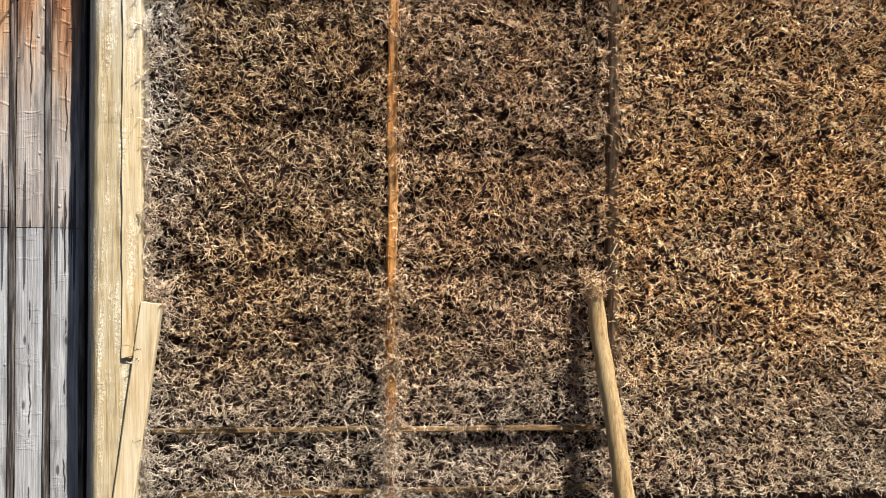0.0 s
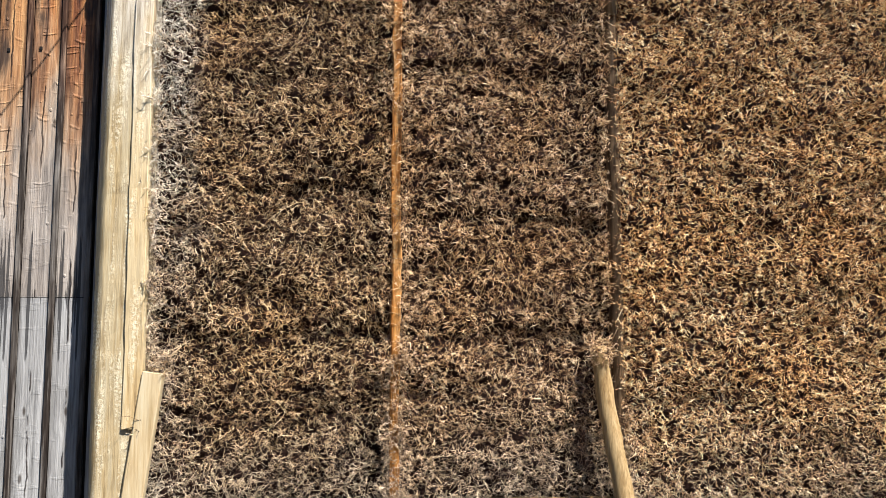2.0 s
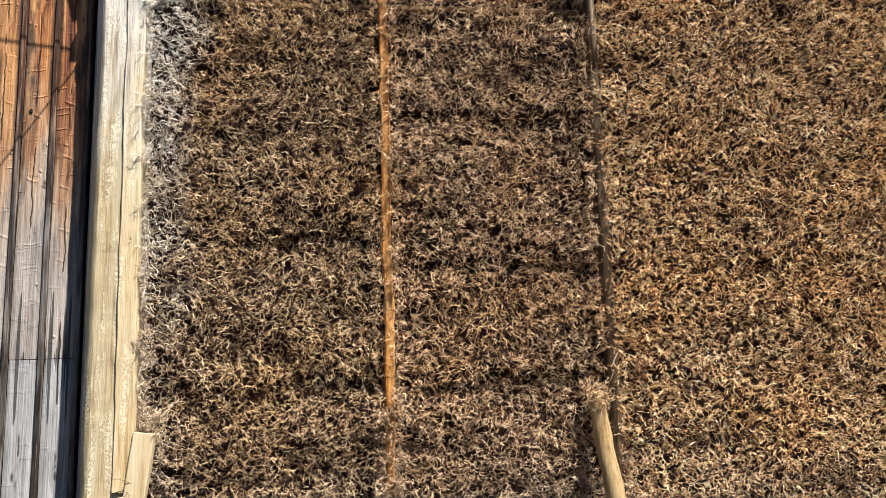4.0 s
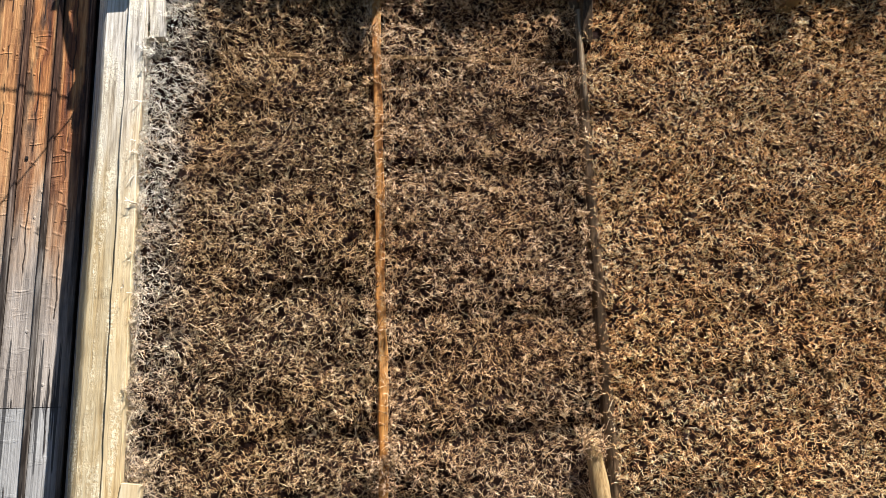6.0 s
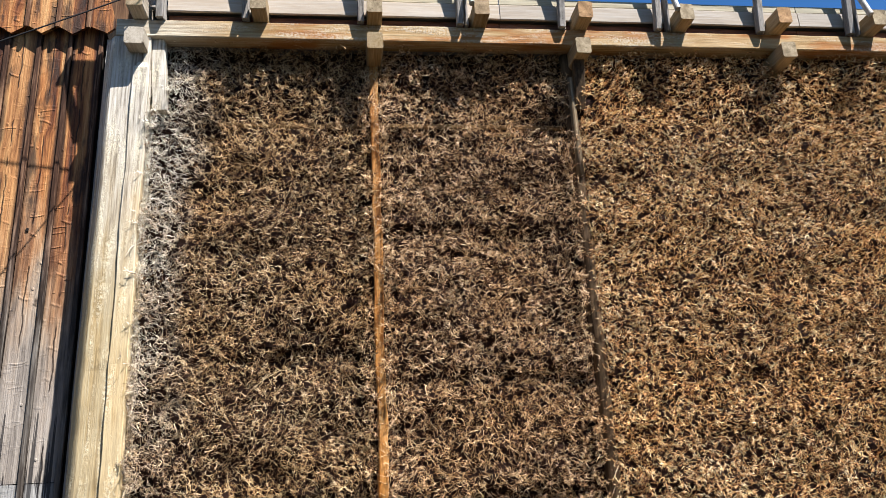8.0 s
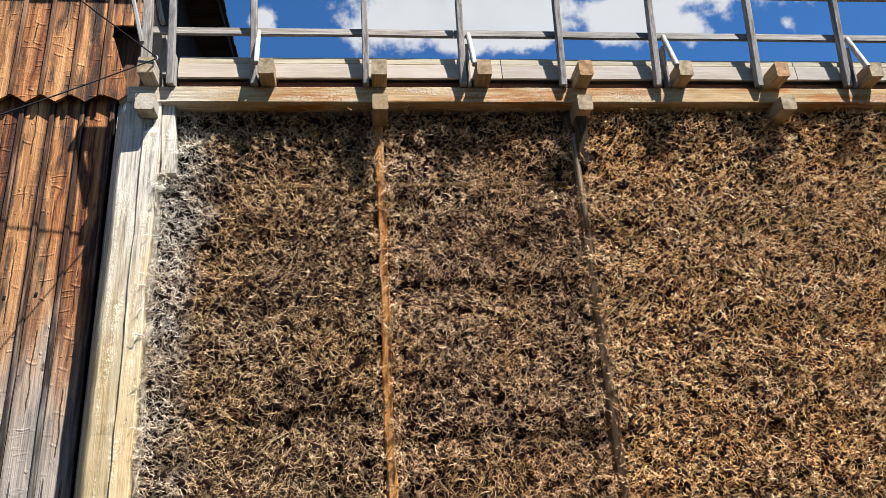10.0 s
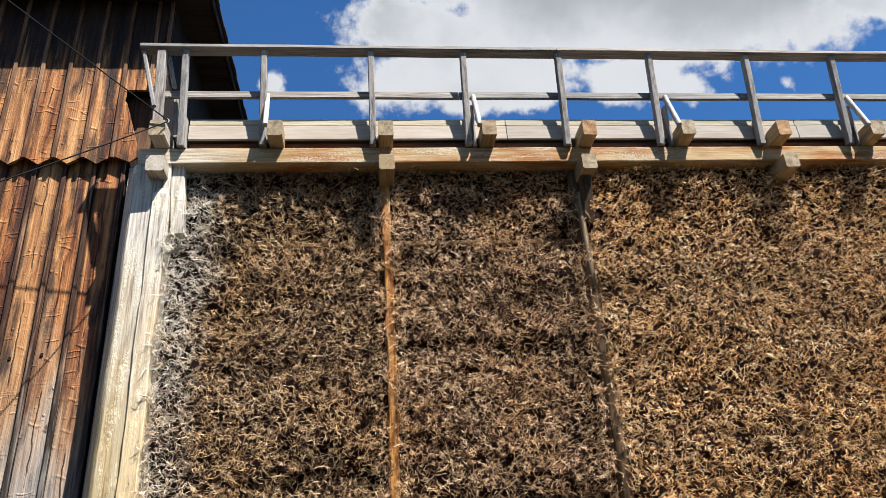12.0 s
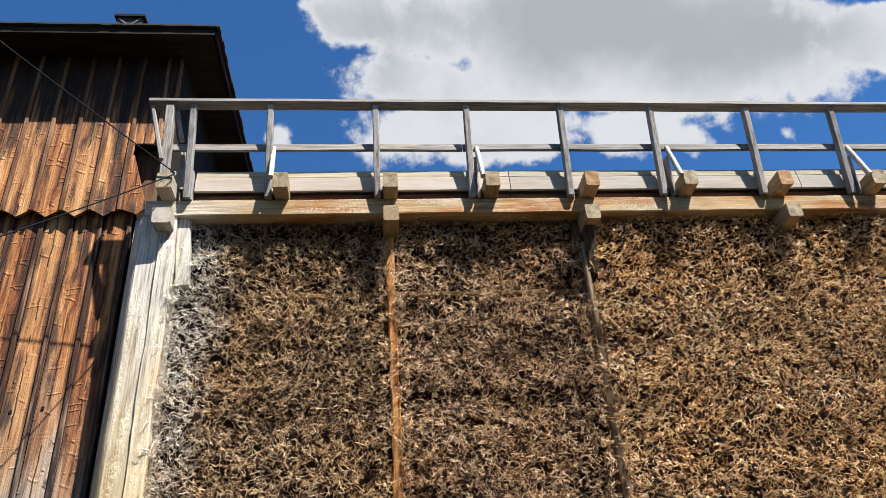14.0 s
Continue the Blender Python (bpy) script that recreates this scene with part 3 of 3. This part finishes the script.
rng = np.random.default_rng(7)
for x0, x1, mat, label in BAYS:
    finer = mat is TWIG_GOLD
    bay = thing("thorn_panel", label + ", stacked in a tall salt works wall", "thorn wall", "bays of the thorn wall", "stuff", ((x0 + x1) / 2, 0.1, 0))
    # densely where the camera passes near, sparsely beyond
    fields = [(x0 - 0.01, x1, 0.25, TOP, 1.0)]
    if finer:
        fields = [(x0 - 0.01, 4.85, 0.25, TOP, 1.0), (4.85, 5.75, 2.9, TOP, 1.0), (4.85, 5.75, 0.05, 2.9, 0.15), (5.75, x1, 0.05, TOP, 0.15)]
    for xa, xb, za, zb, share in fields:
        for kind, density in (("thorny", 2350 if finer else 2000), ("bare", 900 if finer else 1200)):
            v, f = twigs(xa, xb, za, zb, int((xb - xa) * (zb - za) * density * share), rng, finer, 0.0, kind)
            part("twigs", fast_mesh("twigs", v, f, mat), bay)
    if x0 < 0:
        v, f = twigs(x0 + 0.0, x0 + 0.09, 0.1, 5.7, 2200, rng, finer, 0.11)
        part("twigs", fast_mesh("twigs", v, f, mat), bay)
    if x0 < 0:
        v, f = twigs(-1.67, -1.57, 1.86, 2.12, 200, rng, finer, 0.17)
        part("twigs", fast_mesh("twigs", v, f, mat), bay)
    if x0 > 0 and not finer:
        v, f = twigs(1.85, 2.03, 1.98, 2.25, 260, rng, finer, 0.15)
        part("twigs", fast_mesh("twigs", v, f, mat), bay)
        v, f = twigs(2.03, 2.24, 0.1, 1.62, 1500, rng, finer, 0.07)
        part("twigs", fast_mesh("twigs", v, f, mat), bay)
        v, f = twigs(2.00, 2.07, 2.3, 5.3, 500, rng, finer, 0.04)
        part("twigs", fast_mesh("twigs", v, f, mat), bay)
        v, f = twigs(x0 - 0.14, x0 + 0.04, 0.1, 2.05, 2100, rng, finer, 0.06)
        part("twigs", fast_mesh("twigs", v, f, mat), bay)
        v, f = twigs(x0 - 0.15, x0 - 0.085, 2.0, 6.3, 700, rng, finer, 0.05)
        part("twigs", fast_mesh("twigs", v, f, mat), bay)
        v, f = twigs(x0 + 0.005, x0 + 0.07, 2.0, 6.3, 700, rng, finer, 0.05)
        part("twigs", fast_mesh("twigs", v, f, mat), bay)
    if finer:
        v, f = twigs(x0 - 0.05, x0 + 0.05, 0.1, 5.6, 1000, rng, finer, 0.01)
        part("twigs", fast_mesh("twigs", v, f, mat), bay)
    part("packed_litter", backing_sheet(x0, x1, finer), bay)


def single(name, me, label, category, group=""):
    ob = new(name, me)
    return tagged(ob, label, category, group)


def hewn_post():
    """The end post: squared in front, with a broad waney edge on the house side that widens upwards."""
    rows, verts, faces = 72, [], []
    for i in range(rows + 1):
        z = 6.36 * i / rows
        wane = 0.055 + 0.060 * min(z / 4.0, 1.0)
        slant = 0.85 + 0.5 * max(0.0, min((z - 2.2) / 1.8, 1.0)) + 0.012 * noise.noise(Vector((2, 5, z * 1.3)))
        edge = -2.062 - 0.012 * z / 6.36 + 0.010 * noise.noise(Vector((7, 1, z * 1.1)))
        for x, y in ((-1.765, -0.098), (-1.765, 0.15), (edge - wane, 0.15), (edge - wane, -0.108 + wane * slant), (edge - wane * 0.5, -0.112 + wane * slant * 0.46), (edge, -0.108), (-1.9, -0.112)):
            p = Vector((x, y, z))
            verts.append(p + noise.noise_vector(p * 7.0) * 0.006 + noise.noise_vector(p * 23.0) * 0.002)
    for i in range(rows):
        for j in range(7):
            a, b = i * 7 + j, i * 7 + (j + 1) % 7
            faces.append((a, a + 7, b + 7, b))
    faces += [tuple(range(7)), tuple(reversed(range(rows * 7, rows * 7 + 7)))]
    me = mesh_from("wall_post", verts, faces, POST_Z)
    for i in range(rows):
        me.polygons[i * 7 + 3].use_smooth = me.polygons[i * 7 + 4].use_smooth = True
    return me


# posts of the wall
def posts():
    single("wall_post", hewn_post(),
           "pale salt-crusted square post at the end of the thorn wall", "post", "posts of the thorn wall")
    single("wall_post", timber("wall_post", (-1.812, -0.085, 1.52), (-1.825, -0.085, 6.03), 0.142, 0.096, POST_Z, rough=0.006, tip=0.12, steps=36, chamfer=0.006),
           "pale salt-crusted timber with a pointed top beside the end post", "post", "posts of the thorn wall")
    single("wall_post", timber("wall_post", (0.225, 0.09, 0), (0.235, 0.09, 6.34), 0.080, 0.12, ORANGE_Z, rough=0.014, steps=60),
           "wet orange-brown square post between thorn panels", "post", "posts of the thorn wall")
    single("wall_post", timber("wall_post", (2.14, 0.07, 0), (2.12, 0.07, 6.34), 0.12, 0.13, DARK_Z, sides=12, rough=0.008),
           "dark brown rounded post between thorn panels", "post", "posts of the thorn wall")
    for x in (4.25, 6.3, 8.4):
        single("wall_post", timber("wall_post", (x, 0.22, 0), (x, 0.22, 6.34), 0.12, 0.13, DARK_Z, rough=0.006),
               "dark brown post hidden among thorn twigs", "post", "posts of the thorn wall")


posts()

# ---- walkway on top: beams, joists, railing ----
BEAM_LO, BEAM_HI, BEAM_Y = 6.36, 6.53, -0.12
single("top_beam", timber("top_beam", (-2.065, BEAM_Y + 0.09, 6.445), (WALL_END, BEAM_Y + 0.09, 6.445), 0.18, 0.17, BEAM_X, side=(0, 1, 0), rough=0.004),
       "long brine-stained beam with salt crust along the wall top", "beam")

for x in (-1.862, 0.243, 2.20, 4.28, 6.35, 8.4):
    single("cross_beam", timber("cross_beam", (x, -0.266, 6.27), (x, 1.2, 6.27), 0.165 if x < -1 else 0.145, 0.165, GREY_Y if x < -1 else END_Y, rough=0.005, chamfer=0.014, cap=None if x < 0.5 else END_GRAIN),
           "sawn cross beam end under the long top beam", "beam", "cross beams")
for x in (-1.865, -0.80, 0.245, 1.235, 2.234, 3.25, 4.26, 5.27, 6.3, 7.3, 8.3):
    single("joist", timber("joist", (x, -0.335, 6.615), (x, 1.4, 6.615), 0.14, 0.17, GREY_Y if x < -1 else END_Y, rough=0.005, chamfer=0.012, cap=END_GRAIN),
           "sawn joist end jutting out under the walkway", "joist", "joists of the walkway")

railing = thing("railing", "silver-grey weathered wooden railing leaning outward on the walkway", "railing", at=(0, -0.15, 6.53))
for x in (-1.69, -0.935, 0.12, 1.053, 2.047, 3.02, 4.085, 5.055, 6.06, 7.06, 8.06, 9.06):
    part("rail_post", timber("rail_post", (x, -0.15, 6.53), (x, -0.305, 7.545), 0.064, 0.075, GREY_Z, rough=0.003), railing)
x = -2.12
while x < WALL_END:
    x2 = min(x + 4.15, WALL_END)
    part("top_rail", timber("top_rail", (x, -0.305, 7.568), (x2 - 0.004, -0.305, 7.568), 0.12, 0.052, GREY_X, side=(0, 1, -0.15), rough=0.003), railing)
    x = x2
x = -1.98
while x < WALL_END:
    x2 = min(x + 2.98, WALL_END)
    part("middle_rail", timber("middle_rail", (x, -0.175, 7.112), (x2 - 0.008, -0.175, 7.112), 0.035, 0.094, GREY_X, side=(0, 1, -0.15), rough=0.003), railing)
    x = x2
for x in (-0.80, 1.235, 3.25, 5.27, 7.3):
    part("strut", timber("strut", (x - 0.088, -0.335, 6.64), (x - 0.10, -0.19, 7.10), 0.042, 0.055, WHITE_Z, rough=0.002), railing)
    part("foot_board", timber("foot_board", (x - 0.115, -0.12, 6.53), (x - 0.125, -0.16, 6.98), 0.03, 0.10, GREY_Z, rough=0.002), railing)
for x in (-1.69, 2.047, 4.085):
    part("foot_board", timber("foot_board", (x + 0.03, -0.10, 6.53), (x + 0.02, -0.13, 6.86), 0.025, 0.09, GREY_Z, rough=0.002), railing)
part("rail_post", timber("rail_post", (-1.90, -0.24, 6.70), (-1.915, -0.305, 7.53), 0.085, 0.085, GREY_Z, rough=0.003), railing)
part("strut", timber("strut", (-1.93, -0.30, 6.88), (-2.09, -0.31, 7.53), 0.04, 0.05, GREY_Z, rough=0.002), railing)
part("strut", timber("strut", (-1.80, -0.18, 7.20), (-1.87, -0.24, 7.53), 0.04, 0.06, GREY_Z, rough=0.002), railing)
part("rail_post", timber("rail_post", (-1.80, 0.02, 6.70), (-1.82, -0.02, 7.25), 0.05, 0.06, GREY_Z, rough=0.003), railing)

# edge boards of the walkway
x = -1.64
while x < WALL_END:
    x2 = min(x + 3.1, WALL_END)
    single("edge_board", timber("edge_board", (x, -0.085, 6.843), (x2 - 0.008, -0.085, 6.843), 0.026, 0.08, STRAW_X, side=(0, 1, 0), rough=0.003),
           "pale weathered upper edge board along the walkway", "board", "edge boards")
    single("edge_board", timber("edge_board", (x, -0.098, 6.715), (x2 - 0.008, -0.098, 6.715), 0.028, 0.165, PALE_X, side=(0, 1, 0), rough=0.003),
           "pale weathered lower edge board along the walkway", "board", "edge boards")
    single("edge_board", timber("edge_board", (x, -0.03, 6.585), (x2 - 0.008, -0.03, 6.585), 0.03, 0.10, RED_X, side=(0, 1, 0), rough=0.003),
           "red-brown board under the walkway edge", "board", "edge boards")
    x = x2
deck = thing("walkway", "grey plank deck of the walkway on the wall", "walkway", at=(3.5, 0.6, 6.7))
for i in range(9):
    y = 0.03 + i * 0.155
    part("plank", timber("plank", (-1.9, y, 6.725), (WALL_END, y, 6.725), 0.145, 0.035, GREY_X, side=(0, 1, 0), rough=0.003, steps=12), deck)

# struts under the beam, raking shores, laths
single("strut", timber("strut", (-1.665, 0.0, 5.66), (-1.715, -0.02, 6.36), 0.125, 0.10, POST_Z, rough=0.005), "pale salt-crusted strut under the top beam beside the end post", "strut", "struts under the beam")
single("strut", timber("strut", (2.19, 0.02, 5.75), (2.19, -0.10, 6.20), 0.10, 0.10, DARK_Z, rough=0.004), "brown strut under the cross beam end", "strut", "struts under the beam")
# pale piece set before the dark post, standing for its sunlit upper front
single("upper_post", timber("upper_post", (2.120, 0.0, 5.05), (2.125, 0.0, 6.06), 0.068, 0.08, LIT_POST_Z, sides=10, rough=0.008), "pale round piece standing for the lit upper front of the dark post", "pole")
single("raking_shore", timber("raking_shore", (-1.912, -0.11, -0.05), (-1.656, -0.112, 1.951), 0.160, 0.085, FRESH_Z, rough=0.003), "fresh yellow squared timber shore leaning on the end post", "shore", "raking shores")
single("raking_shore", timber("raking_shore", (2.165, -0.44, -0.05), (1.925, -0.04, 2.14), 0.165, 0.165, LOG_Z, sides=14, rough=0.010, taper=0.85, steps=24), "peeled round log shore leaning on the thorn wall", "shore", "raking shores")
for x0, x1, z in ((-1.70, 0.18, 0.89), (0.27, 2.05, 0.87), (-1.2, 0.18, 5.60), (0.27, 2.05, 5.60), (-1.5, 0.18, 0.37), (0.27, 2.05, 0.36)):
    single("lath", timber("lath", (x0, 0.075 if z < 2 else 0.125, z), (x1, 0.075 if z < 2 else 0.125, z - 0.01), 0.03, 0.045, LATH_X, side=(0, 1, 0), rough=0.004), "brown horizontal lath half buried in the twigs", "lath", "laths in the thorn wall")

# ---- the house beside the wall ----
house = thing("house", "wooden tower house clad in orange and silvered boards and battens", "house", at=(-3.2, 1.0, 0))
LOW_Y, UP_Y = 0.32, 0.24
PITCH = 0.278
wall_core = box("wall", (-6.2, LOW_Y + 0.03, 0), (-2.12, 5.0, 6.75), SHADE_Z)
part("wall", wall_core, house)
part("wall", box("wall", (-6.2, UP_Y + 0.04, 6.76), (-2.46, 5.0, 8.79), SHADE_Z), house)
part("wall", box("wall", (-2.46, UP_Y + 0.04, 7.52), (-2.01, 5.0, 8.79), SHADE_Z), house)
part("wall", box("wall", (-2.46, UP_Y + 0.9, 6.76), (-2.04, 5.0, 7.52), SHADE_Z), house)
part("wall", box("wall", (-2.04, UP_Y + 0.04, 6.76), (-2.01, 5.0, 7.52), SHADE_Z), house)
rnd = random.Random(4)


def board(x0, x1, z0, z1, y, tip=0.0):
    n = 6
    left = [(x0 + rnd.uniform(-0.003, 0.003), z0 + (z1 - z0) * i / n) for i in range(n + 1)]
    right = [(x1 + rnd.uniform(-0.003, 0.003), z0 + (z1 - z0) * i / n) for i in range(n, -1, -1)]
    foot = [((x0 + x1) / 2, z0 - tip)] if tip else []
    return plate("board", left + right + foot, y + rnd.uniform(-0.006, 0.004), y + 0.028, CLAD, 0.004)


for i in range(14):
    xr = -2.335 - PITCH * i
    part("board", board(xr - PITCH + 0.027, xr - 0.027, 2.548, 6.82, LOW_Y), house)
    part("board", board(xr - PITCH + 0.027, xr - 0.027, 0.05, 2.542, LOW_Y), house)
for i in range(14):
    xr = -2.335 - PITCH * i
    part("batten", timber("batten", (xr, LOW_Y - 0.012, 0.05), (xr, LOW_Y - 0.012, 6.82), 0.042, 0.03, BATTEN, rough=0.003, chamfer=0.004), house)
corner = board(-2.295, -2.10, 0.05, 6.6, LOW_Y + 0.012)
corner.materials[0] = SILVER_Z
part("corner_board", corner, house, "pale silvered corner board")
for i in range(14):
    xr = -2.01 - (0.16 if i else 0) - 0.274 * max(i - 1, 0)
    wide = 0.16 if i == 0 else 0.274
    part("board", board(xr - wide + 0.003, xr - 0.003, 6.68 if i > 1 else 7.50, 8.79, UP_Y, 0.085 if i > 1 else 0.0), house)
    part("batten", timber("batten", (xr - (0.0 if i else 0.03), UP_Y - 0.012, 6.66 if i > 1 else (7.5 if i else 7.52)), (xr - (0.0 if i else 0.03), UP_Y - 0.012, 8.79), 0.038, 0.03, BATTEN_UP, rough=0.003, chamfer=0.004), house)

# a board cut aslant, and a dark brown panel set back in the gap beside it
part("board", plate("board", [(-2.443, 7.50), (-2.443, 6.69), (-2.27, 6.615), (-2.205, 6.67), (-2.205, 6.75), (-2.29, 7.04), (-2.385, 7.345), (-2.41, 7.36), (-2.40, 7.50)], UP_Y, UP_Y + 0.028, CLAD, 0.004), house)
part("door", box("door", (-2.455, UP_Y + 0.16, 6.765), (-2.045, UP_Y + 0.20, 7.515), RECESS_Z), house, "dark brown panel set back beside the slanted board")
for x, z in ((-2.80, 4.67), (-3.06, 4.645)):
    part("nail_hole", box("nail_hole", (x - 0.012, LOW_Y - 0.012, z - 0.014), (x + 0.012, LOW_Y + 0.01, z + 0.014), HOLE), house)

# roof: deep eaves, soffit boards, shingles at the edge
EX, EY, EZ = -1.593, -0.183, 8.735
roof = part("roof", mesh_from("roof", [(-6.6, EY, EZ + 0.03), (EX, EY, EZ + 0.03), (EX, 5.4, EZ + 0.03), (-6.6, 5.4, EZ + 0.03), (-5.0, 2.5, 10.1), (-3.2, 2.5, 10.1)],
                               [(0, 1, 5, 4), (1, 2, 5), (2, 3, 4, 5), (3, 0, 4), (3, 2, 1, 0)], SHINGLE), house)
# soffit and fascia carry the eave's shade as near-black colour
part("soffit", box("soffit", (-6.55, EY + 0.05, EZ - 0.03), (EX - 0.05, 5.3, EZ + 0.02), SHADE_X), house)
part("fascia", timber("fascia", (-6.6, EY + 0.02, EZ - 0.02), (EX - 0.02, EY + 0.02, EZ - 0.02), 0.03, 0.09, SHADE_X, side=(0, 1, 0), chamfer=0.002, rough=0.001), house)
part("fascia", timber("fascia", (EX - 0.02, EY + 0.03, EZ - 0.02), (EX - 0.02, 5.3, EZ - 0.02), 0.03, 0.09, SHADE_X, side=(1, 0, 0)), house)
for i in range(46):
    x = EX - 0.06 - i * 0.11
    part("shingle", box("shingle", (x - 0.055, EY - 0.03 + rnd.uniform(-0.004, 0.004), EZ + 0.031), (x + 0.0545, EY + 0.25, EZ + 0.050 + rnd.uniform(0, 0.004)), SHINGLE), roof)
for i in range(40):
    y = EY + 0.03 + i * 0.11
    part("shingle", box("shingle", (EX - 0.25, y - 0.055, EZ + 0.03), (EX + 0.03 + rnd.uniform(-0.007, 0.007), y + 0.055, EZ + 0.045 + rnd.uniform(0, 0.012)), SHINGLE), roof)
vent = thing("roof_vent", "dark sheet metal vent box with a capped top above the eave", "roof vent", at=(-2.58, 0.05, 8.8))
part("body", box("body", (-2.725, -0.05, EZ + 0.04), (-2.455, 0.2, EZ + 0.31), METAL), vent)
part("cap", box("cap", (-2.755, -0.08, EZ + 0.315), (-2.425, 0.23, EZ + 0.345), SHADE_X), vent)
for xa, xb in ((-2.715, -2.465), (-2.465, -2.715)):
    part("brace", timber("brace", (xa, -0.056, EZ + 0.07), (xb, -0.056, EZ + 0.30), 0.022, 0.008, METAL_EDGE, side=(0, 0, 1), rough=0.0, chamfer=0.002), vent, "thin grey metal brace")


def cable(name, pts, r):
    cu = bpy.data.curves.new(name, "CURVE")
    cu.dimensions, cu.bevel_depth, cu.bevel_resolution = "3D", r, 2
    s = cu.splines.new("POLY")
    s.points.add(len(pts) - 1)
    for q, p in zip(s.points, pts):
        q.co = (*p, 1)
    cu.materials.append(CABLE)
    return cu


def sagging(a, b, sag, n=16):
    a, b = Vector(a), Vector(b)
    return [a.lerp(b, i / n) - Vector((0, 0, sag * 4 * (i / n) * (1 - i / n))) for i in range(n + 1)]


tagged(new("cable", cable("cable", sagging((-1.775, -0.36, 6.68), (-5.05, -1.24, 9.16), 0.02), 0.0065)), "thin black cable running up from the walkway joist", "cable", "cables")
tagged(new("cable", cable("cable", sagging((-1.775, -0.36, 6.66), (-3.885, -1.64, 4.61), 0.03), 0.0065)), "thin black cable running down from the walkway joist", "cable", "cables")

hook = bpy.data.curves.new("cable_hook", "CURVE")
hook.dimensions, hook.bevel_depth, hook.bevel_resolution = "3D", 0.005, 2
ring = hook.splines.new("POLY")
ring.points.add(11)
for i, q in enumerate(ring.points):
    q.co = (-1.775 + 0.012 * math.cos(i * math.pi / 6), -0.352, 6.675 + 0.02 * math.sin(i * math.pi / 6), 1)
ring.use_cyclic_u = True
hook.materials.append(STEEL)
tagged(new("cable_hook", hook), "small pale steel eye holding two cables on a joist", "hook")
